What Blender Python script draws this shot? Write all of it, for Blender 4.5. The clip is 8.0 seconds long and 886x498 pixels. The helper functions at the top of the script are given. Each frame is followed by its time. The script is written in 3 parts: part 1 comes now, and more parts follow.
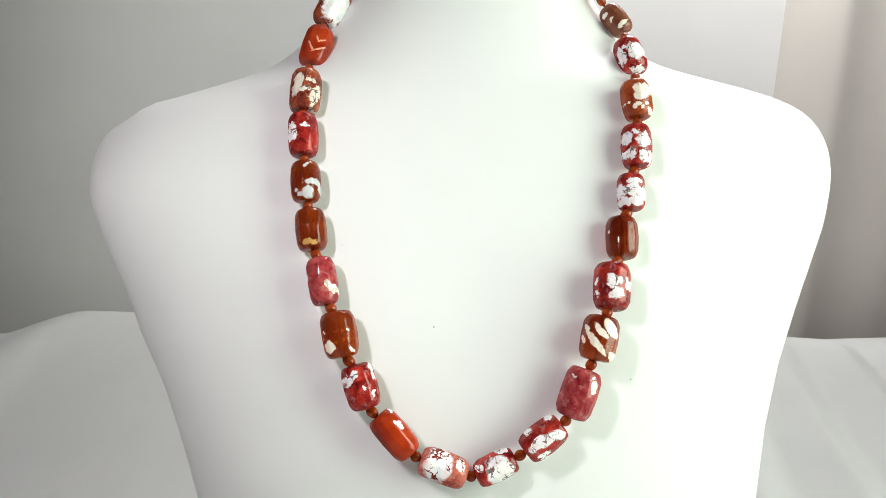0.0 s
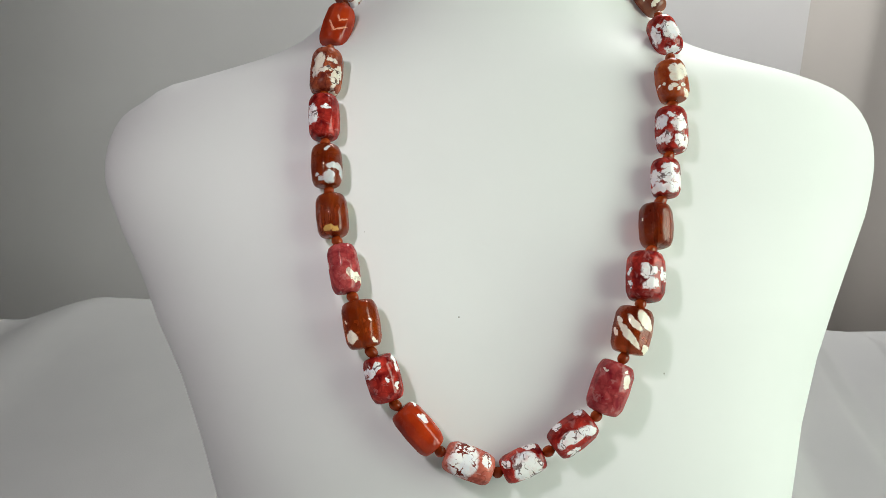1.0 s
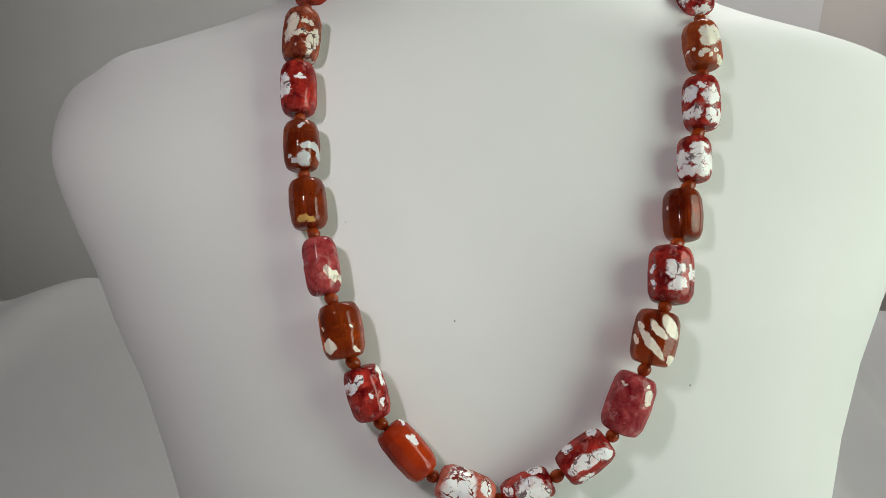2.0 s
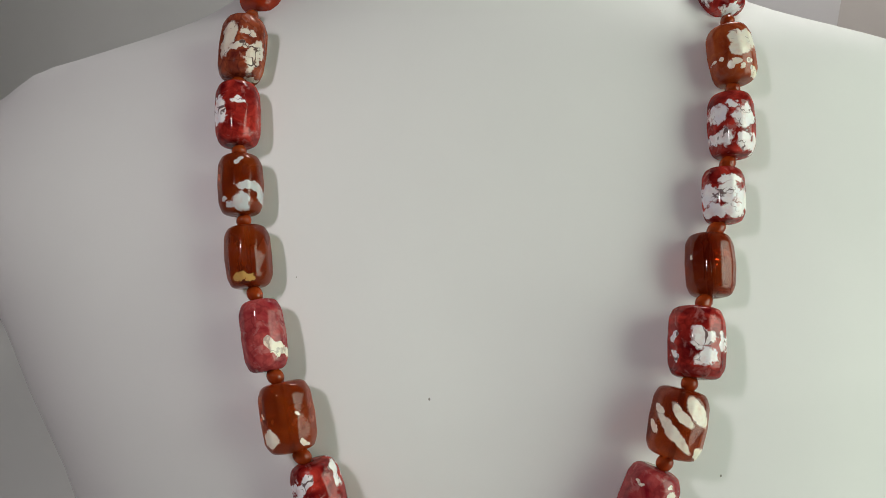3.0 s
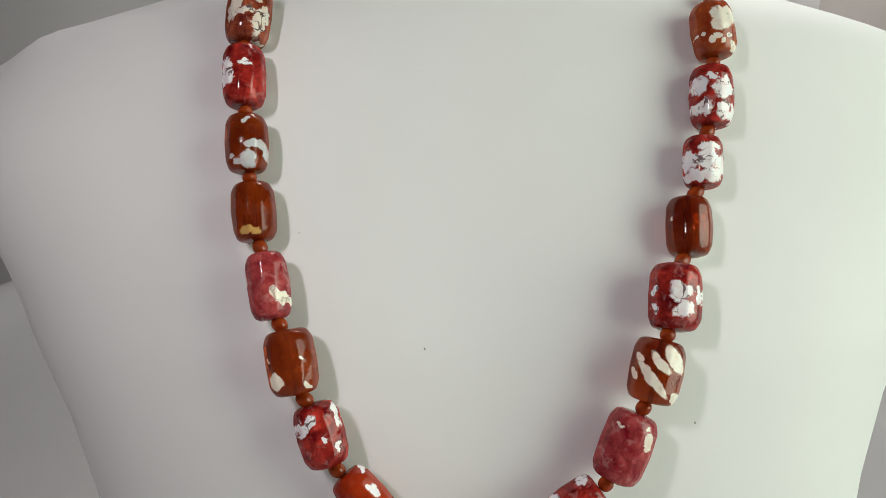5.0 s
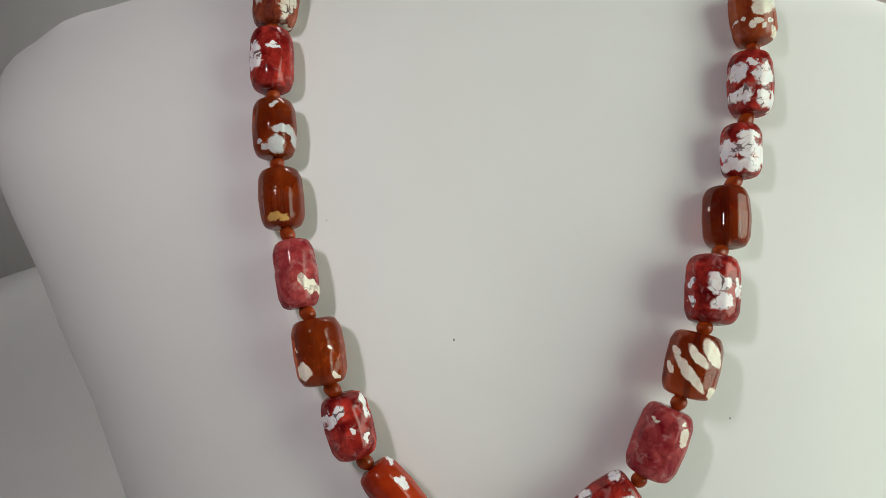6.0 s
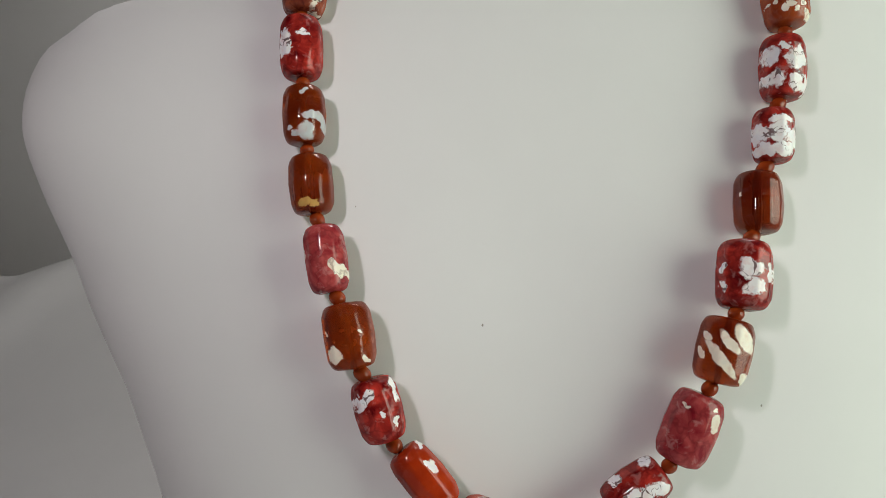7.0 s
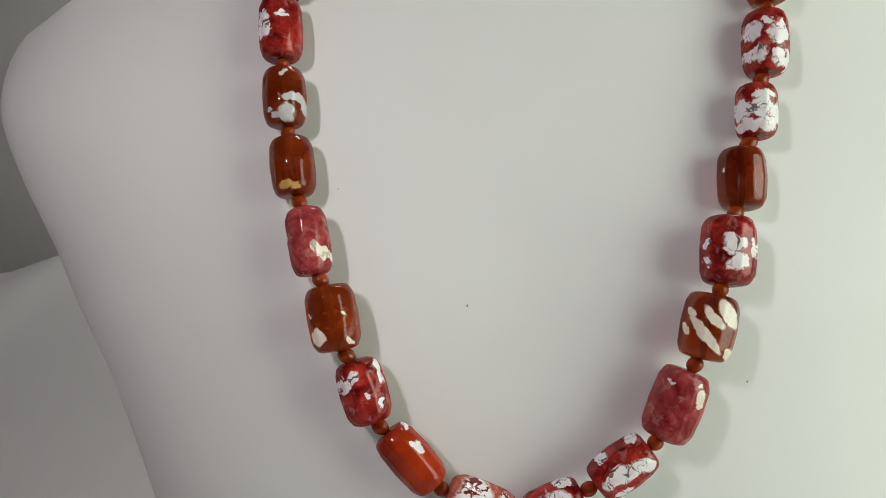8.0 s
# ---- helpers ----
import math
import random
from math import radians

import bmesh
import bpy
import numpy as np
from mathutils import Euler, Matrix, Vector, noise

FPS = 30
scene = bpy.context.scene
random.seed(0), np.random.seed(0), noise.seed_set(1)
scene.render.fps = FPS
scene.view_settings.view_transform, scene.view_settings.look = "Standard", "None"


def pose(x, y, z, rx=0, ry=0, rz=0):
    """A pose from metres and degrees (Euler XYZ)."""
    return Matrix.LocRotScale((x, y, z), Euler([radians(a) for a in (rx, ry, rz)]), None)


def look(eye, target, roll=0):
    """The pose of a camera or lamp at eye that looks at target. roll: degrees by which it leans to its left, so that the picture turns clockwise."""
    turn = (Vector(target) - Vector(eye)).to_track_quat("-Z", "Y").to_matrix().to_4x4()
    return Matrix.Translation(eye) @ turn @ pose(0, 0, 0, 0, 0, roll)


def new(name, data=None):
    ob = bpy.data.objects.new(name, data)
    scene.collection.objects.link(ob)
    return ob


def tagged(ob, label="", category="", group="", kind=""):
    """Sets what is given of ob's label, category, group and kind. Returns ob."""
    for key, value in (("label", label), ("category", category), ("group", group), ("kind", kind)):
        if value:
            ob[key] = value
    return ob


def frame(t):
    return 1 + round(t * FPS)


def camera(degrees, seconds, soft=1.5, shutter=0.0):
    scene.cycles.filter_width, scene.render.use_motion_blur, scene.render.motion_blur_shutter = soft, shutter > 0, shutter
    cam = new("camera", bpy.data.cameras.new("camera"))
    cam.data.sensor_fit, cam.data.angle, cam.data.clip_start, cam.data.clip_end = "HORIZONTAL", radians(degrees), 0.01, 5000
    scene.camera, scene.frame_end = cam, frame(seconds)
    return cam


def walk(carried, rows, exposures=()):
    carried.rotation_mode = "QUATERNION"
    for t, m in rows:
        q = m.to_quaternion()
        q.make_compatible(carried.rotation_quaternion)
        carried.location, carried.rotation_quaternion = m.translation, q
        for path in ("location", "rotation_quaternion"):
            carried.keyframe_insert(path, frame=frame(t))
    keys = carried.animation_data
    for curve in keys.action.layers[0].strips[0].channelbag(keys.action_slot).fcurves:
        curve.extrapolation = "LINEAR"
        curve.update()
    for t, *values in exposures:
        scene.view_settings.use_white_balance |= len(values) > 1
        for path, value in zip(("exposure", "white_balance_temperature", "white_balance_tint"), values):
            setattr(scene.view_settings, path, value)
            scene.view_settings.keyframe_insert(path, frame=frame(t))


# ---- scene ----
cam = camera(67.5, 8.0, soft=0.8)
PATH = [
    (0, (0.0043, -0.0391, 0.208), (0.0113, 1.9577, 0.0942), -1.52),
    (0.5, (0.0028, -0.0371, 0.2073), (0.0022, 1.9596, 0.0923), -1.57),
    (0.8, (-0.0002, -0.0335, 0.2059), (-0.0145, 1.9623, 0.0785), -1.29),
    (1, (-0.0003, -0.0292, 0.2069), (-0.0352, 1.9652, 0.0612), -1.27),
    (1.2, (-0.0019, -0.0205, 0.2087), (-0.02, 1.9708, 0.0228), -1.26),
    (2.3, (0.0038, 0.0196, 0.2146), (-0.046, 2.0054, -0.0183), -1.33),
    (2.5, (0.0044, 0.0325, 0.2191), (-0.0279, 2.0183, -0.0167), -1.34),
    (2.8, (0.0076, 0.0453, 0.2234), (-0.0496, 2.0301, -0.0162), -1.63),
    (3, (0.0119, 0.0479, 0.2239), (-0.0594, 2.0318, -0.0191), -1.96),
    (3.2, (0.0154, 0.0475, 0.2239), (0.001, 2.0308, -0.0336), -1.88),
    (3.5, (0.0177, 0.0425, 0.2227), (0.024, 2.0285, -0.0131), -1.78),
    (3.8, (0.0195, 0.0418, 0.2218), (0.0373, 2.0267, -0.023), -1.65),
    (4, (0.0202, 0.0401, 0.2194), (0.0467, 2.0247, -0.027), -1.52),
    (4.2, (0.0171, 0.0388, 0.2178), (0.0434, 2.0208, -0.049), -1.21),
    (4.5, (0.0137, 0.0367, 0.2161), (0.0039, 2.0175, -0.0602), -1.00),
    (4.7, (0.0112, 0.0358, 0.2162), (0.0035, 2.0167, -0.0596), -0.88),
    (5, (0.0081, 0.0365, 0.2166), (-0.0098, 2.0172, -0.0594), -0.97),
    (6.5, (0.0005, 0.041, 0.2132), (-0.0678, 2.0167, -0.0904), -0.40),
    (7, (-0.0006, 0.0392, 0.2118), (-0.1028, 2.0135, -0.0912), -0.80),
    (7.5, (0.0003, 0.0381, 0.2129), (-0.1055, 2.0127, -0.0867), -1.23),
    (7.8, (0.0025, 0.0394, 0.2098), (-0.1063, 2.0141, -0.0881), -1.76),
    (8, (0.0028, 0.0397, 0.2082), (-0.0885, 2.0112, -0.1152), -1.64),
]
# seconds, stops, kelvin, tint
EXPOSURES = [(0, 0.05, 6450, 10.2), (0.5, -0.05, 6450, 10.3), (1, -0.39, 6450, 10.5), (2.5, -0.80, 6580, 13.4), (3, -0.86, 6600, 14.2), (3.5, -0.66, 6520, 13.4), (4, -0.2, 6520, 12.8), (4.5, -0.3, 6520, 13.3), (5, -0.68, 6570, 13.8), (6.5, -0.78, 6600, 14.3), (8, -0.78, 6600, 14.3)]
walk(cam, [(t, look(eye, target, roll)) for t, eye, target, roll in PATH], EXPOSURES)

# ---- light ----
world = bpy.data.worlds.new("room_air")
world.use_nodes = True
world.node_tree.nodes["Background"].inputs[0].default_value = (0.8, 0.83, 0.85, 1)
world.node_tree.nodes["Background"].inputs[1].default_value = 0.05
scene.world = world


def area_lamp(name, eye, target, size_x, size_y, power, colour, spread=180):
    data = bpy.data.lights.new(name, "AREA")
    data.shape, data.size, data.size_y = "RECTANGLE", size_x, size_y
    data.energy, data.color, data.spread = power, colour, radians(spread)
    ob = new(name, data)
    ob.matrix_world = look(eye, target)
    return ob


area_lamp("desk_lamp_light", (-0.148, -0.04, 0.372), (0.03, 0.21, 0.13), 0.022, 0.055, 0.345, (1.0, 0.925, 0.96), 126)
# unseen soft source at the right, placed from the bead shadows; no window built
area_lamp("right_soft_light", (0.46, 0.02, 0.25), (0.06, 0.24, 0.17), 0.4, 0.5, 1.42, (0.86, 1.0, 0.83), 100)
# fill light added to brighten the backdrop; no ceiling fixture is known here
area_lamp("backdrop_fill_light", (0.5, 0.85, 1.4), (0.36, 1.12, 0.2), 0.6, 0.6, 23, (0.99, 1.0, 0.97))



# ---- materials ----
def nodes_of(name):
    m = bpy.data.materials.new(name)
    m.use_nodes = True
    nt = m.node_tree
    return m, nt, nt.nodes["Principled BSDF"]


def add(nt, kind, **inputs):
    n = nt.nodes.new(kind)
    for key, value in inputs.items():
        n.inputs[key.replace("_", " ")].default_value = value
    return n


def maths(nt, op, a, b=None):
    n = nt.nodes.new("ShaderNodeMath")
    n.operation = op
    for i, v in enumerate((a, b)):
        if v is None:
            continue
        if isinstance(v, (int, float)):
            n.inputs[i].default_value = v
        else:
            nt.links.new(v, n.inputs[i])
    return n.outputs[0]


def ramp(nt, fac, stops):
    n = nt.nodes.new("ShaderNodeValToRGB")
    els = n.color_ramp.elements
    while len(els) < len(stops):
        els.new(0.5)
    for e, (p, c) in zip(els, stops):
        e.position, e.color = p, (*c, 1) if len(c) == 3 else c
    nt.links.new(fac, n.inputs[0])
    return n.outputs[0]


def blend(nt, fac, a, b):
    n = nt.nodes.new("ShaderNodeMix")
    n.data_type = "RGBA"
    for i, v in ((0, fac), (6, a), (7, b)):
        if isinstance(v, tuple):
            n.inputs[i].default_value = (*v, 1)
        elif isinstance(v, (int, float)):
            n.inputs[i].default_value = v
        else:
            nt.links.new(v, n.inputs[i])
    return n.outputs[2]


def bump(nt, bsdf, height, strength, distance):
    n = add(nt, "ShaderNodeBump", Strength=strength, Distance=distance)
    nt.links.new(height, n.inputs["Height"])
    nt.links.new(n.outputs[0], bsdf.inputs["Normal"])


def coords(nt):
    return nt.nodes.new("ShaderNodeTexCoord").outputs["Object"]


def noise_tex(nt, vec, scale, detail=4.0, rough=0.55, distort=0.0):
    n = add(nt, "ShaderNodeTexNoise", Scale=scale, Detail=detail, Roughness=rough, Distortion=distort)
    nt.links.new(vec, n.inputs["Vector"])
    return n.outputs["Fac"]


def plain_material(name, a, b, scale, rough, grain=0.0, grain_scale=400.0):
    """A surface of two close tones in soft patches, with a fine relief."""
    m, nt, bsdf = nodes_of(name)
    co = coords(nt)
    f = noise_tex(nt, co, scale)
    nt.links.new(ramp(nt, f, [(0.3, a), (0.7, b)]), bsdf.inputs["Base Color"])
    bsdf.inputs["Roughness"].default_value = rough
    if grain:
        bump(nt, bsdf, noise_tex(nt, co, grain_scale, 2.0), grain, 0.001)
    return m


def bust_material():
    m, nt, bsdf = nodes_of("white_moulded_plastic")
    co = coords(nt)
    col = ramp(nt, noise_tex(nt, co, 9.0, 5.0), [(0.3, (0.77, 0.775, 0.77)), (0.7, (0.82, 0.82, 0.815))])
    # small dark specks in the paint
    for x, z, r in ((0.0008, 0.163, 0.00026), (0.0777, 0.140, 0.00025), (-0.035, 0.1955, 0.00014)):
        d = nt.nodes.new("ShaderNodeVectorMath")
        d.operation = "DISTANCE"
        flat = nt.nodes.new("ShaderNodeVectorMath")
        flat.operation = "MULTIPLY"
        nt.links.new(co, flat.inputs[0])
        flat.inputs[1].default_value = (1, 0, 0.7)
        nt.links.new(flat.outputs[0], d.inputs[0])
        d.inputs[1].default_value = (x, 0, z * 0.7)
        f = maths(nt, "LESS_THAN", d.outputs["Value"], r)
        col = blend(nt, f, col, (0.3, 0.28, 0.26))
    nt.links.new(col, bsdf.inputs["Base Color"])
    bsdf.inputs["Roughness"].default_value = 0.5
    bsdf.inputs["Specular IOR Level"].default_value = 0.25
    bump(nt, bsdf, noise_tex(nt, co, 60.0, 3.0), 0.05, 0.001)
    return m


BUST = bust_material()
CLOTH = plain_material("white_cotton_cloth", (0.385, 0.382, 0.38), (0.43, 0.427, 0.42), 6.0, 0.9, 0.08, 900.0)
CURTAIN = plain_material("grey_backdrop_fabric", (0.72, 0.705, 0.70), (0.78, 0.765, 0.76), 3.0, 0.95, 0.07, 700.0)
BEIGE = plain_material("beige_backdrop_fabric", (0.54, 0.50, 0.465), (0.59, 0.55, 0.51), 3.0, 0.95, 0.07, 700.0)
WALL = plain_material("painted_wall", (0.66, 0.655, 0.65), (0.72, 0.715, 0.705), 2.0, 0.9, 0.1, 200.0)
FLOOR = plain_material("floor_vinyl", (0.3, 0.27, 0.24), (0.36, 0.33, 0.3), 4.0, 0.6, 0.05, 300.0)
WOOD = plain_material("light_wood", (0.36, 0.26, 0.17), (0.42, 0.31, 0.21), 8.0, 0.55, 0.1, 200.0)
CORD = plain_material("brown_cord", (0.12, 0.03, 0.02), (0.18, 0.05, 0.03), 900.0, 0.8)


# ---- structure ----
def mesh_object(name, bm, material, parent=None, smooth=False):
    me = bpy.data.meshes.new(name)
    bm.normal_update()
    bm.to_mesh(me)
    bm.free()
    me.materials.append(material)
    if smooth:
        for p in me.polygons:
            p.use_smooth = True
    ob = new(name, me)
    ob.parent = parent
    return ob


def part(name, bm, material, parent, label="", smooth=False):
    ob = mesh_object(name, bm, material, parent, smooth)
    if label:
        ob["label"] = label
    return ob


def box(bm, x0, x1, y0, y1, z0, z1, bevel=0.0):
    r = bmesh.ops.create_cube(bm, size=1.0)
    for v in r["verts"]:
        v.co = Vector(((x0 + x1) / 2 + v.co.x * (x1 - x0), (y0 + y1) / 2 + v.co.y * (y1 - y0), (z0 + z1) / 2 + v.co.z * (z1 - z0)))
    if bevel:
        edges = list({e for v in r["verts"] for e in v.link_edges})
        bmesh.ops.bevel(bm, geom=edges, offset=bevel, segments=2, affect="EDGES", profile=0.5)


def slab(name, extent, material):
    bm = bmesh.new()
    box(bm, *extent)
    return tagged(mesh_object(name, bm, material), kind="structure")


tagged(slab("floor", (-2.1, 2.1, -2.5, 1.5, -0.85, -0.75), FLOOR), "plain brown vinyl floor of the room", "floor")
tagged(slab("ceiling", (-2.1, 2.1, -2.5, 1.5, 1.85, 1.95), WALL), "plain white ceiling of the room", "ceiling")
tagged(slab("wall_north", (-2.1, 2.1, 1.4, 1.5, -0.75, 1.85), WALL), "plain pale wall behind the backdrop", "wall")
tagged(slab("wall_south", (-2.1, 2.1, -2.5, -2.4, -0.75, 1.85), WALL), "plain pale wall facing the table", "wall")
tagged(slab("wall_west", (-2.1, -2.0, -2.4, 1.4, -0.75, 1.85), WALL), "plain pale side wall of the room", "wall")
tagged(slab("wall_east", (2.0, 2.1, -2.4, 1.4, -0.75, 1.85), WALL), "plain pale side wall of the room", "wall")


def smooth_step(a, b, x):
    t = min(1.0, max(0.0, (x - a) / (b - a)))
    return t * t * (3 - 2 * t)


def sheet(name, nu, nv, fn, material, thickness):
    """A cloth of nu by nv cells over the unit square, with a thickness."""
    bm = bmesh.new()
    rows = [[bm.verts.new(fn(i / nu, j / nv)) for i in range(nu + 1)] for j in range(nv + 1)]
    for j in range(nv):
        for i in range(nu):
            bm.faces.new((rows[j][i], rows[j][i + 1], rows[j + 1][i + 1], rows[j + 1][i]))
    ob = mesh_object(name, bm, material, None, True)
    mod = ob.modifiers.new("thickness", "SOLIDIFY")
    mod.thickness, mod.offset = thickness, -1
    return ob


def curtain_point(x0, x1, y, z0, z1, depth, waves, phase):
    def fn(u, v):
        x = x0 + (x1 - x0) * u
        z = z0 + (z1 - z0) * v
        w = math.sin(u * waves * 6.283 + phase + 0.5 * math.sin(v * 2.0)) + 0.4 * math.sin(u * waves * 15.1 + 1.3 * phase)
        return (x, y + depth * w, z)
    return fn


tagged(sheet("backdrop", 120, 20, curtain_point(-1.7, 1.7, 1.16, -0.7, 1.7, 0.012, 2.3, 0.6), CURTAIN, 0.002),
       "plain grey fabric backdrop hanging behind the bust", "backdrop", kind="structure")


def curtain_fold(u, v):
    """A hanging fold: it leaves the backdrop in a soft curve, and leans outwards towards the top."""
    z = -0.7 + 2.4 * v
    x = 0.565 + 0.15 * (z - 0.2) + 0.95 * u
    y = 1.146 - 0.075 * smooth_step(0.0, 0.09, u) + 0.016 * math.sin(u * 19 + 0.4 * math.sin(2 * v)) * smooth_step(0.05, 0.2, u)
    return (x, y, z)


tagged(sheet("curtain", 120, 20, curtain_fold, BEIGE, 0.003), "beige fabric curtain hanging beside the grey backdrop", "curtain")

# ---- the table and its cloth ----
table = tagged(new("table"), "light wooden table under a white cloth", "table")
bm = bmesh.new()
box(bm, -1.0, 1.0, -0.25, 0.95, -0.035, -0.006, 0.004)
part("tabletop", bm, WOOD, table)
for x in (-0.93, 0.93):
    for y in (-0.18, 0.88):
        bm = bmesh.new()
        box(bm, x - 0.03, x + 0.03, y - 0.03, y + 0.03, -0.75, -0.035, 0.003)
        part("leg", bm, WOOD, table)


def pleat(s, sharp):
    """One fold: a slow rise and a quick fall, from 0 to 1."""
    s = s % 1.0
    return s / sharp if s < sharp else (1 - s) / (1 - sharp)


def cloth_point(u, v):
    x, y = -1.0 + 2.0 * u, -0.25 + 1.2 * v
    ridge = 0.080 - 0.068 * x - 0.03 * smooth_step(-0.39, -0.50, x)
    rise = smooth_step(0.34, 0.69, y) * (1 - smooth_step(0.70, 0.80, y))
    z = ridge * rise
    # folds that run towards the front at the right, and one at the far left
    fade = smooth_step(0.26, 0.36, y) * (1 - smooth_step(0.62, 0.70, y))
    z += 0.011 * smooth_step(0.10, 0.20, x) * pleat((x - 0.3 * y - 0.117) / 0.068 + 0.1 * math.sin(13 * y), 0.66) * fade
    z += 0.014 * smooth_step(-0.36, -0.44, x) * pleat((x * 0.9 - (y - 0.5) * 0.8) / 0.26, 0.6) * fade
    z += 0.004 * noise.noise((x * 4, y * 4, 3.1)) * smooth_step(0.3, 0.45, y)
    return (x, y, max(z, 0.0))


tagged(sheet("tablecloth", 400, 160, cloth_point, CLOTH, 0.0015), "rumpled white cotton cloth spread over the table", "cloth")

# ---- the display bust ----
# height, half width to the left and to the right, front, widest line, back, skew
RINGS = [
    (0.000, 0.1120, 0.112, 0.207, 0.240, 0.290, 0.00),
    (0.030, 0.1140, 0.114, 0.206, 0.240, 0.288, 0.00),
    (0.087, 0.1190, 0.124, 0.206, 0.243, 0.285, 0.02),
    (0.110, 0.1240, 0.129, 0.2075, 0.245, 0.283, 0.035),
    (0.137, 0.1320, 0.1370, 0.210, 0.248, 0.282, 0.04),
    (0.160, 0.1420, 0.1450, 0.213, 0.250, 0.282, 0.035),
    (0.178, 0.1476, 0.1535, 0.219, 0.252, 0.284, 0.045),
    (0.200, 0.1576, 0.1658, 0.2275, 0.257, 0.288, 0.06),
    (0.218, 0.1646, 0.1718, 0.233, 0.261, 0.294, 0.065),
    (0.232, 0.1666, 0.1750, 0.237, 0.268, 0.300, 0.065),
    (0.244, 0.1666, 0.1745, 0.240, 0.277, 0.308, 0.06),
    (0.252, 0.1636, 0.1690, 0.2425, 0.283, 0.314, 0.05),
    (0.258, 0.1556, 0.1600, 0.244, 0.287, 0.318, 0.05),
    (0.264, 0.1396, 0.1430, 0.247, 0.290, 0.324, 0.05),
    (0.270, 0.1190, 0.1210, 0.251, 0.294, 0.332, 0.05),
    (0.276, 0.1010, 0.1030, 0.2545, 0.299, 0.345, 0.05),
    (0.283, 0.0890, 0.091, 0.258, 0.304, 0.358, 0.04),
    (0.292, 0.0810, 0.084, 0.260, 0.310, 0.368, 0.03),
    (0.304, 0.0730, 0.076, 0.264, 0.317, 0.374, 0.02),
    (0.322, 0.0670, 0.069, 0.271, 0.324, 0.384, 0.01),
    (0.350, 0.0640, 0.066, 0.280, 0.331, 0.390, 0.00),
    (0.376, 0.0640, 0.066, 0.285, 0.337, 0.395, 0.00),
]
MIDDLE = 0.0165


def ring_at(z):
    for a, b in zip(RINGS, RINGS[1:]):
        if z <= b[0]:
            t = min(1.0, max(0.0, (z - a[0]) / (b[0] - a[0])))
            return [p + (q - p) * t for p, q in zip(a, b)]
    return list(RINGS[-1])


def chest_profile(u, neck):
    """How far the front stands out at u, from 0 in the middle to 1 at the side."""
    flat = 0.3 * (1 - u ** 1.8) + 0.7 * max(0.0, 1 - u ** 3.6) ** 0.6
    rounder = max(0.0, 1 - u * u) ** 0.5
    return flat + (rounder - flat) * neck


def chest_y(x, z):
    _, left, right, front, side, back, skew = ring_at(z)
    w = right if x > MIDDLE else left
    u = min(1.0, abs(x - MIDDLE) / w)
    hollow = 0.003 * math.exp(-((x - MIDDLE) / 0.03) ** 2) * math.exp(-((z - 0.165) / 0.04) ** 2)
    front += 0.0018 * (1 - smooth_step(0.24, 0.27, z))
    return side - (side - front) * chest_profile(u, smooth_step(0.26, 0.30, z)) + skew * (x - MIDDLE) + hollow


def display_bust():
    bm = bmesh.new()
    heights = []
    for a, b in zip(RINGS, RINGS[1:]):
        n = max(2, int((b[0] - a[0]) / 0.004))
        heights += [a[0] + (b[0] - a[0]) * i / n for i in range(n)]
    heights.append(RINGS[-1][0])
    # soften the stations along the height
    table_ = np.array([ring_at(z) for z in heights])
    n_round = 144
    rings = []
    for row in table_:
        z, left, right, front, side, back, skew = row
        ring = []
        for k in range(n_round):
            a = 2 * math.pi * k / n_round
            c, s = math.cos(a), math.sin(a)
            w = right if c > 0 else left
            u = abs(c)
            x = MIDDLE + w * c
            if s <= 0:
                y = chest_y(x, z)
            else:
                y = side + (back - side) * (max(0.0, 1 - u ** 3.0)) ** 0.5 + skew * (x - MIDDLE)
            ring.append(bm.verts.new((x, y, z)))
        rings.append(ring)
    for a, b in zip(rings, rings[1:]):
        for k in range(n_round):
            bm.faces.new((a[k], a[(k + 1) % n_round], b[(k + 1) % n_round], b[k]))
    bm.faces.new(list(reversed(rings[0])))
    bm.faces.new(rings[-1])
    for _ in range(6):
        bmesh.ops.smooth_vert(bm, verts=[v for v in bm.verts if 0.2 < v.co.z < 0.37], factor=0.4, use_axis_x=True, use_axis_y=True, use_axis_z=True)
    # the neck runs into the chest without a crease
    soft = [v for v in bm.verts if abs(v.co.x - MIDDLE) < 0.11 and 0.235 < v.co.z < 0.335]
    for _ in range(40):
        bmesh.ops.smooth_vert(bm, verts=soft, factor=0.5, use_axis_x=False, use_axis_y=True, use_axis_z=False)
    for v in bm.verts:
        # a low uneven ridge where the shoulder cap was cut
        lift = 0.0010 * math.exp(-((v.co.x + 0.128) / 0.008) ** 2) - 0.0013 * math.exp(-((v.co.x + 0.141) / 0.008) ** 2) + 0.0010 * math.exp(-((v.co.x + 0.153) / 0.006) ** 2)
        v.co.z += lift * smooth_step(0.243, 0.254, v.co.z)
    return tagged(mesh_object("display_bust", bm, BUST, None, True), "smooth white necklace display bust standing on the cloth", "display bust")


display_bust()

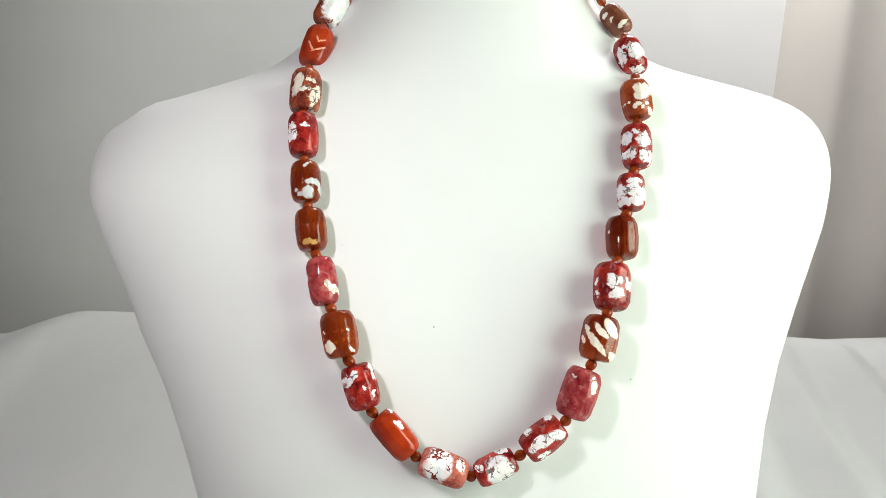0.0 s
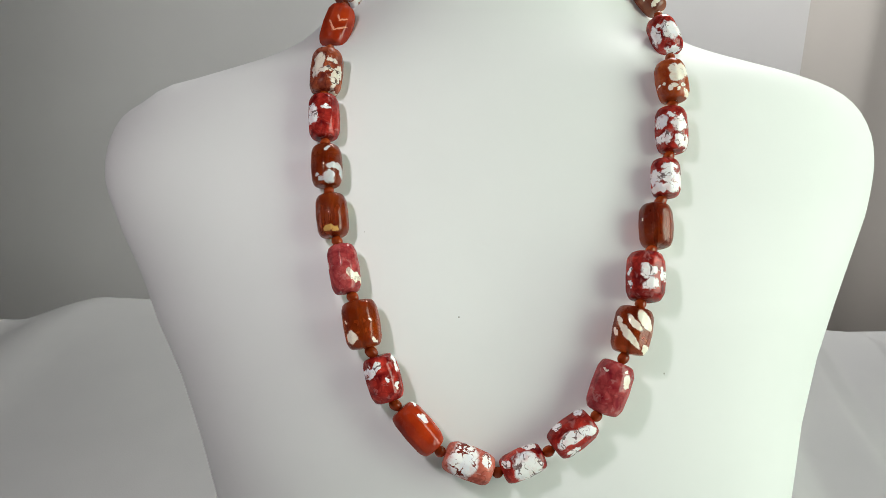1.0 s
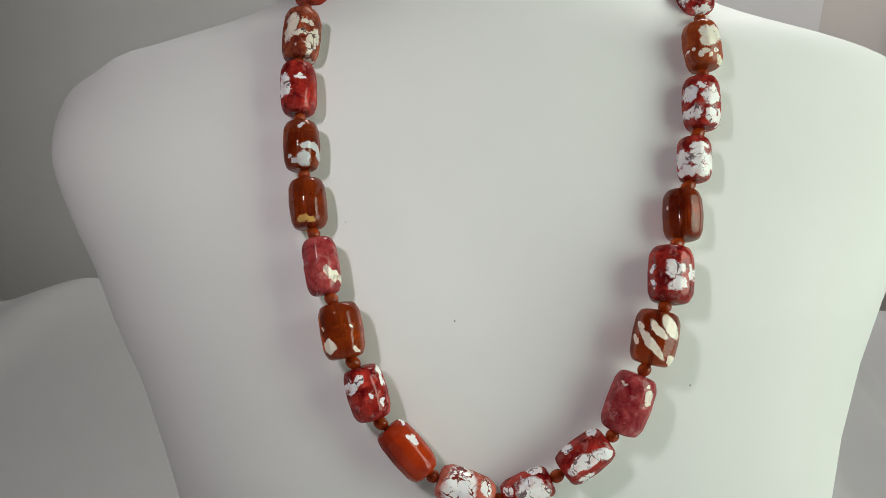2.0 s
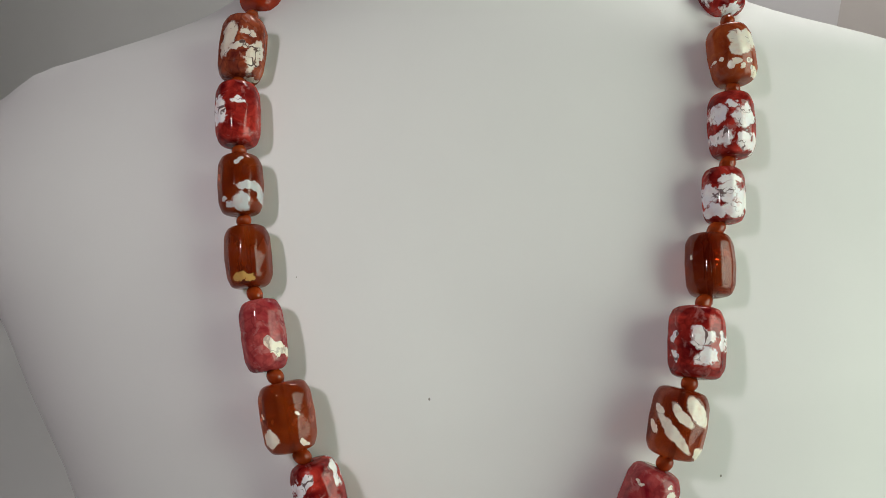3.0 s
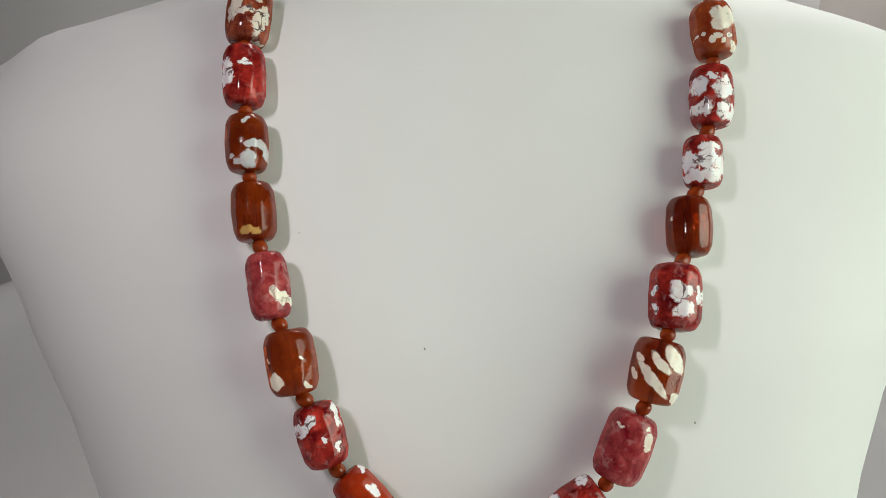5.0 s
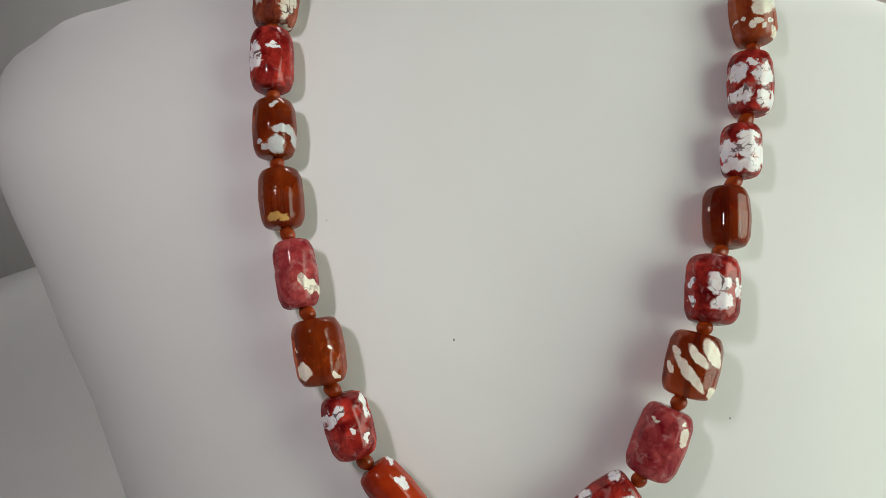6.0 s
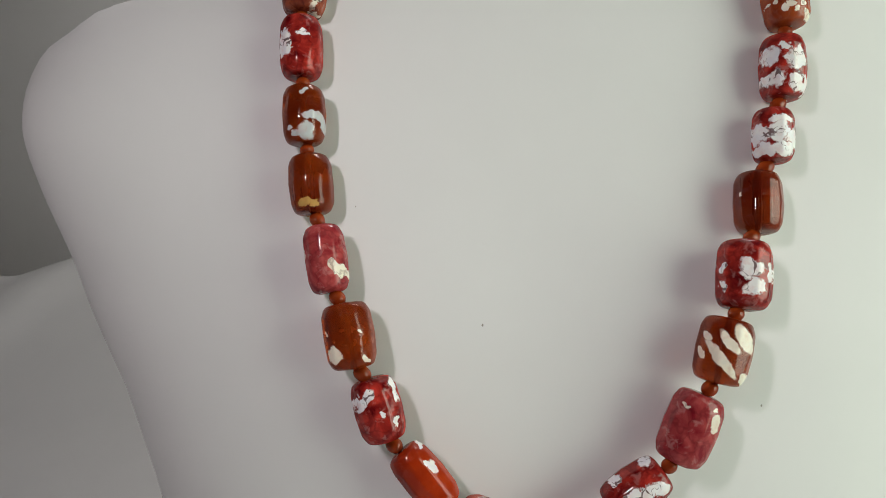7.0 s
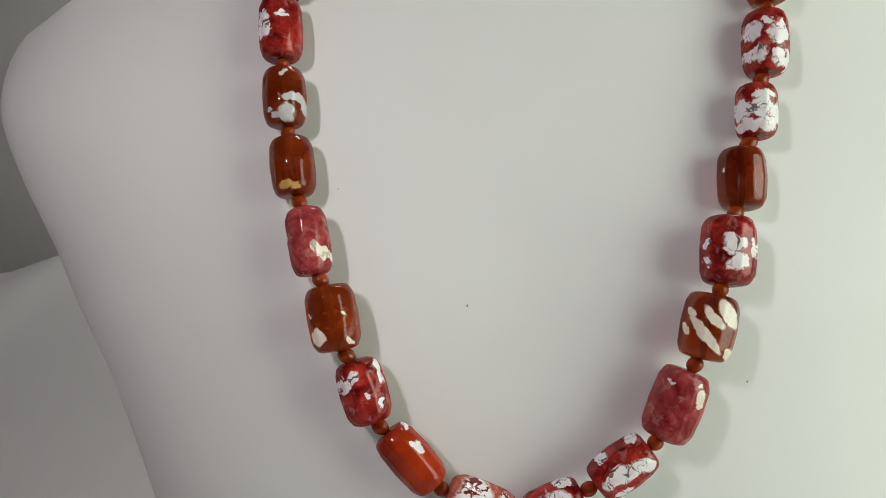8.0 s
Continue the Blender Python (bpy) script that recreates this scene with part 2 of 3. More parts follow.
# ---- the necklace ----
def bead_material(name, deep, light, crackle, patches, cream, rear, seed, glassy, cracks, bend, grain=110.0, swirl=0.4):
    """Polished agate: a cloudy body between two tones, fine veins, pale patches with a crackled edge."""
    m, nt, bsdf = nodes_of(name)
    co = coords(nt)
    shift = nt.nodes.new("ShaderNodeVectorMath")
    shift.operation = "ADD"
    nt.links.new(co, shift.inputs[0])
    shift.inputs[1].default_value = (seed * 0.37, seed * 0.11, seed * 0.23)
    p = shift.outputs[0]
    body = ramp(nt, noise_tex(nt, p, grain, 4.0, 0.55, swirl), [(0.33, deep), (0.52, tuple((a + b) / 2 for a, b in zip(deep, light))), (0.66, light)])
    # crackle veins
    v = add(nt, "ShaderNodeTexVoronoi", Scale=185.0)
    v.feature = "DISTANCE_TO_EDGE"
    warp = nt.nodes.new("ShaderNodeTexNoise")
    warp.inputs["Scale"].default_value = 300.0
    nt.links.new(p, warp.inputs["Vector"])
    mixv = nt.nodes.new("ShaderNodeVectorMath")
    mixv.operation = "MULTIPLY_ADD"
    nt.links.new(warp.outputs["Color"], mixv.inputs[0])
    mixv.inputs[1].default_value = (0.006, 0.006, 0.006)
    nt.links.new(p, mixv.inputs[2])
    nt.links.new(mixv.outputs[0], v.inputs["Vector"])
    vein = ramp(nt, v.outputs["Distance"], [(0.02, (1, 1, 1)), (0.09, (0, 0, 0))])
    body = blend(nt, maths(nt, "MULTIPLY", vein, crackle), body, tuple(0.35 * c for c in deep))
    # small rosy flecks in the veined stones
    fleck = ramp(nt, noise_tex(nt, p, 330.0, 3.0, 0.6, 0.6), [(0.56, (0, 0, 0)), (0.66, (1, 1, 1))])
    body = blend(nt, maths(nt, "MULTIPLY", fleck, min(0.7, 1.4 * crackle)), body, tuple(0.55 * c + 0.3 * k for c, k in zip(light, (0.95, 0.75, 0.70))))
    # pale patches, each an ellipse with a torn edge on the face of the bead
    sep = nt.nodes.new("ShaderNodeSeparateXYZ")
    bent = p
    for scale, reach in ((230.0, 0.0050), (700.0, 0.0022)):
        wobble = add(nt, "ShaderNodeTexNoise", Scale=scale, Detail=3.0)
        nt.links.new(p, wobble.inputs["Vector"])
        centred = nt.nodes.new("ShaderNodeVectorMath")
        centred.operation = "SUBTRACT"
        nt.links.new(wobble.outputs["Color"], centred.inputs[0])
        centred.inputs[1].default_value = (0.5, 0.5, 0.5)
        push = nt.nodes.new("ShaderNodeVectorMath")
        push.operation = "MULTIPLY_ADD"
        nt.links.new(centred.outputs[0], push.inputs[0])
        push.inputs[1].default_value = (reach * bend,) * 3
        nt.links.new(bent, push.inputs[2])
        bent = push.outputs[0]
    home = nt.nodes.new("ShaderNodeVectorMath")
    home.operation = "SUBTRACT"
    nt.links.new(bent, home.inputs[0])
    home.inputs[1].default_value = (seed * 0.37, seed * 0.11, seed * 0.23)
    nt.links.new(home.outputs[0], sep.inputs[0])
    torn = maths(nt, "MULTIPLY", maths(nt, "SUBTRACT", noise_tex(nt, p, 330.0, 5.0, 0.65, 0.8), 0.5), 1.2 * bend)
    mask = None
    for x, z, rx, rz, turn in patches:
        c, s = math.cos(radians(turn)), math.sin(radians(turn))
        dx, dz = maths(nt, "SUBTRACT", sep.outputs[0], x), maths(nt, "SUBTRACT", sep.outputs[2], z)
        a = maths(nt, "DIVIDE", maths(nt, "ADD", maths(nt, "MULTIPLY", dx, c), maths(nt, "MULTIPLY", dz, s)), rx)
        b = maths(nt, "DIVIDE", maths(nt, "SUBTRACT", maths(nt, "MULTIPLY", dz, c), maths(nt, "MULTIPLY", dx, s)), rz)
        d = maths(nt, "ADD", maths(nt, "MULTIPLY", a, a), maths(nt, "MULTIPLY", b, b))
        f = ramp(nt, maths(nt, "MULTIPLY", maths(nt, "ADD", d, torn), 0.5), [(0.40, (1, 1, 1)), (0.60, (0, 0, 0))])
        f = maths(nt, "MULTIPLY", f, maths(nt, "LESS_THAN", sep.outputs[1], 0.001))
        mask = f if mask is None else maths(nt, "MAXIMUM", mask, f)
    back = maths(nt, "MULTIPLY", maths(nt, "GREATER_THAN", noise_tex(nt, p, 130.0, 3.0), 1.0 - rear), maths(nt, "GREATER_THAN", sep.outputs[1], 0.001))
    mask = back if mask is None else maths(nt, "MAXIMUM", mask, back)
    # thin dark cracks of uneven width that cross the pale skin
    fine = add(nt, "ShaderNodeTexVoronoi", Scale=215.0)
    fine.feature = "DISTANCE_TO_EDGE"
    nt.links.new(mixv.outputs[0], fine.inputs["Vector"])
    uneven = maths(nt, "MULTIPLY", maths(nt, "SUBTRACT", noise_tex(nt, p, 190.0, 3.0), 0.46 if cracks > 0.95 else 0.52), 0.5)
    line = ramp(nt, maths(nt, "SUBTRACT", fine.outputs["Distance"], uneven), [(0.0, (1, 1, 1)), (0.035, (0, 0, 0))])
    split = maths(nt, "MULTIPLY", maths(nt, "MULTIPLY", mask, line), cracks)
    thin = ramp(nt, noise_tex(nt, p, 350.0, 4.0, 0.6), [(0.5, (0, 0, 0)), (0.72, (0.5, 0.5, 0.5))])
    # the skin turns cooler and greyer in places
    cool = ramp(nt, noise_tex(nt, p, 170.0, 3.0, 0.6), [(0.45, (0, 0, 0)), (0.62, (0.75, 0.75, 0.75))])
    skin = blend(nt, cool, cream, tuple(a * b for a, b in zip(cream, (0.87, 0.89, 0.96))))
    pale = blend(nt, thin, skin, tuple(0.5 * (a + b) for a, b in zip(cream, light)))
    nt.links.new(blend(nt, split, blend(nt, mask, body, pale), tuple(0.45 * c for c in deep)), bsdf.inputs["Base Color"])
    bsdf.inputs["Roughness"].default_value = 0.06
    bsdf.inputs["IOR"].default_value = 1.45
    # the polish loses its gloss towards the rim
    rim = nt.nodes.new("ShaderNodeLayerWeight")
    gloss = ramp(nt, rim.outputs["Facing"], [(0.35, (0.5, 0.5, 0.5)), (0.75, (0.02, 0.02, 0.02))])
    nt.links.new(gloss, bsdf.inputs["Specular IOR Level"])
    clear = nt.nodes.new("ShaderNodeMath")
    clear.operation = "MULTIPLY"
    nt.links.new(maths(nt, "SUBTRACT", 1.0, mask), clear.inputs[0])
    clear.inputs[1].default_value = glassy
    nt.links.new(clear.outputs[0], bsdf.inputs["Transmission Weight"])
    bsdf.inputs["Subsurface Weight"].default_value = 0.05
    bsdf.inputs["Subsurface Scale"].default_value = 0.002
    bsdf.inputs["Subsurface Radius"].default_value = (1.0, 0.35, 0.2)
    bump(nt, bsdf, noise_tex(nt, p, 260.0, 3.0), 0.025, 0.001)
    return m


def bead_mesh(length, wide, sides, seed):
    """A faceted barrel along z with blunt, chamfered ends and a hole."""
    rng = random.Random(seed)
    r, h = wide / 2, length / 2
    bm = bmesh.new()
    rows = [(-1.0, 0.14, 0), (-1.0, 0.56, 0), (-0.94, 0.79, 0.5), (-0.66, 0.95, 0), (0.0, 1.0, 0), (0.66, 0.95, 0), (0.94, 0.79, 0.5), (1.0, 0.56, 0), (1.0, 0.14, 0)]
    rings = []
    for f, k, turn in rows:
        ring = []
        for i in range(sides):
            a = 2 * math.pi * (i + turn + rng.uniform(-0.06, 0.06)) / sides
            q = r * k * rng.uniform(0.985, 1.012)
            ring.append(bm.verts.new((q * math.cos(a), q * math.sin(a), h * f * rng.uniform(0.99, 1.005))))
        rings.append(ring)
    for n, (a, b) in enumerate(zip(rings, rings[1:])):
        da, db = rows[n][2], rows[n + 1][2]
        for i in range(sides):
            j = (i + 1) % sides
            if da == db:
                bm.faces.new((a[i], a[j], b[j], b[i]))
            elif db > da:
                bm.faces.new((a[i], a[j], b[i]))
                bm.faces.new((a[j], b[j], b[i]))
            else:
                bm.faces.new((a[i], b[j], b[i]))
                bm.faces.new((a[i], a[j], b[j]))
    bmesh.ops.recalc_face_normals(bm, faces=bm.faces)
    edges = [e for e in bm.edges if len(e.link_faces) == 2]
    rounded = bmesh.ops.bevel(bm, geom=edges, offset=0.0005, segments=2, affect="EDGES", profile=0.5)
    for f in rounded["faces"]:
        f.smooth = True
    return bm


AMBER_D, AMBER_L = (0.19, 0.012, 0.002), (0.54, 0.080, 0.008)
RED_D, RED_L = (0.14, 0.002, 0.004), (0.60, 0.045, 0.030)
ROSE_D, ROSE_L = (0.24, 0.009, 0.018), (0.56, 0.095, 0.090)
ORANGE_D, ORANGE_L = (0.26, 0.012, 0.003), (0.62, 0.055, 0.008)
WHITE, CREAM = (0.93, 0.91, 0.90), (0.91, 0.85, 0.71)
# centre, length, width (mm), lean of the axis (degrees, the foot to the right), look, tone and places (mm) of the patches on the face
BEADS = [
    ("L1", (-0.0437, 0.2795, 0.3045), 19, 14, -26, "white", WHITE, [(1.5, 3, 6.5, 7, 0), (4, -3, 2, 5, 0)]),
    ("L2", (-0.0491, 0.2640, 0.2828), 19.3, 13.2, -15, "orange", (0.75, 0.34, 0.2), [(-2.6, 1.0, 0.4, 2.4, 36), (0.9, 0.6, 0.4, 3.4, -52), (-0.8, 5.0, 0.4, 1.6, 36), (1.2, 5.0, 0.4, 2.0, -52)]),
    ("L3", (-0.0503, 0.2410, 0.2591), 19.0, 13.1, -3, "plum", (0.74, 0.67, 0.57), [(-3.6, 4.2, 1.7, 5.2, -8), (3.6, 0.6, 1.5, 4.6, -10), (-0.4, 2.2, 2.4, 1.0, 10), (1.0, 6.6, 1.8, 1.0, 0), (3.8, -5.6, 1.4, 1.2, 0)]),
    ("L4", (-0.0505, 0.2335, 0.2403), 18.1, 12.3, 3, "red", WHITE, [(-4.4, 2.6, 1.6, 3.6, 0), (0.8, 5.0, 1.5, 0.9, 0), (-4.2, 6.6, 0.8, 0.6, 0)]),
    ("L5", (-0.0489, 0.2270, 0.2210), 16.6, 11.9, 3, "amber", (0.55, 0.57, 0.58), [(0.3, -3.2, 2.0, 2.3, 15), (2.8, 0.3, 3.2, 1.3, -15), (5.0, -1.6, 0.8, 2.0, 10), (0, 7.2, 1.1, 0.7, 0), (-3.9, -2.9, 0.8, 0.6, 0), (-2.2, -4.4, 1.2, 0.9, 0)]),
    ("L6", (-0.0465, 0.2220, 0.2020), 16.8, 12.2, 6, "amber", (0.6, 0.35, 0.1), [(-2, -4.2, 1.9, 1.2, 10), (1.0, -4.6, 1.2, 1.0, 0)]),
    ("L7", (-0.0413, 0.2140, 0.1824), 18.5, 11.3, 10, "rose", CREAM, [(3.2, -2.9, 3.2, 1.4, -35), (1.2, -1.0, 1.1, 1.2, 0), (-5.6, 3.2, 0.8, 1.5, 0)]),
    ("L8", (-0.0346, 0.2080, 0.1628), 17.5, 13.5, 10, "amber", CREAM, [(-4.2, -4.2, 1.3, 2.6, 8), (-5.6, 1.4, 0.5, 0.8, 0), (3.3, 1.2, 0.5, 0.7, 30), (3.7, -6.0, 0.6, 1.0, 0)]),
    ("L9", (-0.0269, 0.2052, 0.1435), 16.8, 12.7, 15, "red", WHITE, [(-2.6, 3.0, 3.3, 1.5, 40), (-5.6, 2.8, 0.9, 0.7, 0), (5.4, 3.2, 0.8, 2.8, 10), (4.0, -4.6, 0.7, 1.3, 0), (1.4, -1.2, 0.8, 0.7, 30)]),
    ("L10", (-0.0147, 0.2025, 0.1257), 18.9, 11.6, 40, "orange", WHITE, [(3.7, 0.6, 0.8, 1.9, 0), (3.2, 2.8, 0.5, 0.8, 0), (4.5, 7.0, 0.6, 1.3, 0)]),
    ("B1", (0.0031, 0.2020, 0.1130), 18.1, 11.9, 68, "coral", WHITE, [(0, 1.6, 6.0, 4.6, 0), (2.7, -6.0, 2.2, 1.5, 0)]),
    ("B2", (0.0227, 0.2035, 0.1120), 16.1, 10.8, 112, "red", WHITE, [(-2.0, -0.8, 5.0, 4.8, 0), (1.6, 6.0, 1.2, 1.3, 0), (4.4, -4.0, 0.9, 2.2, 0)]),
    ("R10", (0.0407, 0.2040, 0.1224), 17.2, 12.2, -55, "red", WHITE, [(1.6, -0.8, 1.7, 6.0, 0), (-4.8, -3.2, 0.8, 1.7, 0), (-4.2, 6.0, 1.2, 1.9, 0), (2.8, 5.4, 1.8, 2.2, 0), (5.0, -3.0, 0.7, 2.2, 0)]),
    ("R9", (0.0548, 0.2070, 0.1382), 19.2, 13.9, -22, "rose", CREAM, [(5.2, 3.6, 1.0, 2.0, 0), (-3.2, 5.4, 0.9, 0.6, 0), (3.8, 6.4, 0.8, 0.6, 0)]),
    ("R8", (0.0635, 0.2098, 0.1583), 17.3, 13.9, -14, "streaked", CREAM, [(-0.4, -2.1, 1.3, 5.6, 48), (0.7, 2.7, 1.2, 3.4, 48), (3.9, 4.2, 1.6, 3.9, 36), (5.9, -6.0, 1.0, 2.0, 0), (-5.2, -1.6, 0.6, 1.7, 30), (-4.6, 3.0, 0.8, 1.4, 35)]),
    ("R7", (0.0701, 0.2160, 0.1771), 18.3, 14.3, -8, "red", WHITE, [(1.2, 2.8, 3.1, 2.4, 0), (2.0, -2.2, 2.2, 2.2, 30), (-5.6, 2.7, 0.9, 1.1, 0), (-4.6, -2.6, 1.0, 1.2, 30), (6.2, 2.0, 0.6, 2.4, 0)]),
    ("R6", (0.0772, 0.2270, 0.1953), 17.1, 12.9, -5, "amber", CREAM, [(-4.5, 3.4, 0.6, 0.8, 0)]),
    ("R5", (0.0828, 0.2330, 0.2136), 15.3, 11.3, -4, "red", WHITE, [(-3.7, 1.2, 2.5, 2.4, 0), (1.0, 1.8, 2.5, 2.6, 10), (5.0, 0.4, 1.4, 3.0, 0), (-2.9, -3.1, 2.9, 1.6, 0), (2.3, -2.7, 2.8, 1.9, 0), (1.8, 5.4, 2.8, 1.1, 0)]),
    ("R4", (0.0873, 0.2400, 0.2328), 18.5, 12.6, -2, "red", WHITE, [(-3.2, 4.4, 2.4, 2.5, 0), (3.2, 3.4, 2.5, 3.0, 0), (-2.6, -2.4, 3.1, 2.1, 10), (3.8, -3.4, 1.7, 2.8, 0), (0.4, 7.0, 1.6, 0.9, 0)]),
    ("R3", (0.0891, 0.2455, 0.2528), 17.0, 12.7, 4, "honey", CREAM, [(1.8, 6.0, 1.9, 2.0, 0), (4.6, 5.2, 2.0, 2.8, 0), (2.6, 2.5, 2.4, 1.9, 0), (1.2, -1.0, 1.0, 0.9, 0), (-0.3, -2.0, 0.9, 1.1, 0), (4.3, -1.4, 1.0, 0.8, 0), (2.4, -2.9, 0.6, 1.0, 0), (5.0, -4.2, 0.9, 1.0, 0), (-2.8, 0.2, 0.7, 0.7, 0), (-4.8, 0.2, 0.5, 0.5, 0)]),
    ("R2", (0.0921, 0.2640, 0.2753), 17.4, 12.4, 15, "red", WHITE, [(-3.0, 2.6, 1.9, 4.4, 0), (3.6, 2.2, 3.0, 4.2, 0), (0.8, -6.2, 3.2, 1.5, 8), (0.2, 6.2, 1.6, 1.0, 0)]),
    ("R1", (0.0914, 0.2850, 0.2972), 16.1, 11.0, 30, "brown", CREAM, [(-2, 6, 1.6, 1, 0), (-1, 2, 1.2, 0.7, 30), (2, -3, 2.6, 0.9, 15)]),
]
# deep and light tone, strength of the veins, clearness, cracks in the patches, raggedness, size and swirl of the clouds
LOOKS = {"honey": ((0.30, 0.035, 0.008), (0.62, 0.13, 0.03), 0.1, 0.3, 0.5, 0.6, 160, 0.5), "amber": (AMBER_D, AMBER_L, 0.05, 0.6, 0.06, 0.75, 75, 0.3), "streaked": (AMBER_D, AMBER_L, 0.05, 0.6, 0.06, 0.36, 75, 0.3),
         "red": (RED_D, RED_L, 0.3, 0.15, 0.85, 0.95, 210, 0.8), "rose": (ROSE_D, ROSE_L, 0.3, 0.1, 0.4, 0.85, 150, 0.8), "orange": (ORANGE_D, ORANGE_L, 0.05, 0.35, 0.1, 0.4, 60, 0.2),
         "coral": ((0.42, 0.05, 0.03), (0.68, 0.2, 0.14), 0.4, 0.05, 1.0, 0.6, 160, 0.6), "white": ((0.16, 0.02, 0.008), (0.4, 0.08, 0.03), 0.2, 0.0, 0.1, 1.3, 120, 0.5),
         "plum": ((0.10, 0.008, 0.010), (0.48, 0.10, 0.04), 0.35, 0.25, 0.9, 1.0, 170, 0.8), "brown": ((0.14, 0.035, 0.02), (0.3, 0.1, 0.05), 0.1, 0.1, 0.1, 0.6, 120, 0.4)}
WORDS = {"honey": "honey-brown faceted agate barrel bead with cream crackle", "amber": "translucent amber-brown faceted agate barrel bead", "streaked": "amber-brown faceted agate barrel bead with cream streaks", "red": "crimson faceted agate barrel bead with crackled white patches",
         "rose": "rose-pink veined faceted agate barrel bead", "orange": "plain orange-red faceted agate barrel bead",
         "coral": "coral faceted agate barrel bead with white crackle", "white": "cream-white agate barrel bead with brown marks",
         "plum": "plum-brown agate barrel bead with cream bands", "brown": "dull brown faceted agate barrel bead"}

necklace = tagged(new("necklace"), "strand of faceted red and amber agate beads on the bust", "necklace")
S_D, S_L = (0.30, 0.030, 0.006), (0.58, 0.09, 0.014)
SPACER = bead_material("amber_glass", S_D, S_L, 0.0, [], CREAM, 0.0, 3, 0.5, 0.0, 1.0)


def axis_of(centre, lean):
    """The bead's axis, upwards, laid along the slope of the chest."""
    dx, dz = -math.sin(radians(lean)), math.cos(radians(lean))
    x, _, z = centre
    e = 0.009
    dy = (chest_y(x + dx * e, z + dz * e) - chest_y(x - dx * e, z - dz * e)) / (2 * e)
    return Vector((dx, max(-0.4, min(0.4, dy)), dz)).normalized()


ends = []
for n, (code, centre, length, wide, lean, kind, pale, patches) in enumerate(BEADS):
    up = axis_of(centre, lean)
    out = (Vector((0, 0, 0.21)) - Vector(centre)).normalized()
    middle = wide / 2 * out.dot(up) / (out - up * out.dot(up)).length
    right = (-out).cross(up).normalized()
    ahead = up.cross(right)
    turn = Matrix((right, ahead, up)).transposed().to_4x4()
    deep, light, crackle, glassy, cracks, bend, grain, swirl = LOOKS[kind]
    mat = bead_material("agate_" + kind, deep, light, crackle, [(x / 1000, (z + middle) / 1000, a * 1.06 / 1000, b * 1.06 / 1000, r) for x, z, a, b, r in patches], pale, 0.42, n + 1, glassy, cracks, bend, grain, swirl)
    ob = part("bead", bead_mesh(length / 1000, wide * 1.04 / 1000, 11, n), mat, necklace, WORDS[kind])
    ob.matrix_basis = Matrix.Translation(centre) @ turn
    flip = 1 if n < 12 else -1
    half = up * length / 2000 * flip
    ends.append((Vector(centre) + half, Vector(centre) - half))


shown = [ob for ob in necklace.children if ob.name.startswith("bead")]
# the strand goes on up the sides of the neck and round the nape
TURNS = [(0.0914, 0.2850, 0.2972), (0.0827, 0.288, 0.314), (0.083, 0.305, 0.332), (0.078, 0.345, 0.348), (0.050, 0.388, 0.356), (0.0185, 0.402, 0.358),
         (-0.013, 0.388, 0.356), (-0.041, 0.348, 0.350), (-0.047, 0.305, 0.338), (-0.0362, 0.290, 0.325), (-0.0437, 0.2795, 0.3045)]
curve = []
for k in range(len(TURNS) - 1):
    p0, p1, p2, p3 = [Vector(TURNS[min(max(k + o, 0), len(TURNS) - 1)]) for o in (-1, 0, 1, 2)]
    for i in range(20):
        t = i / 20
        curve.append(0.5 * (2 * p1 + (p2 - p0) * t + (2 * p0 - 5 * p1 + 4 * p2 - p3) * t * t + (3 * p1 - p0 - 3 * p2 + p3) * t ** 3))
curve.append(Vector(TURNS[-1]))
run = [0.0]
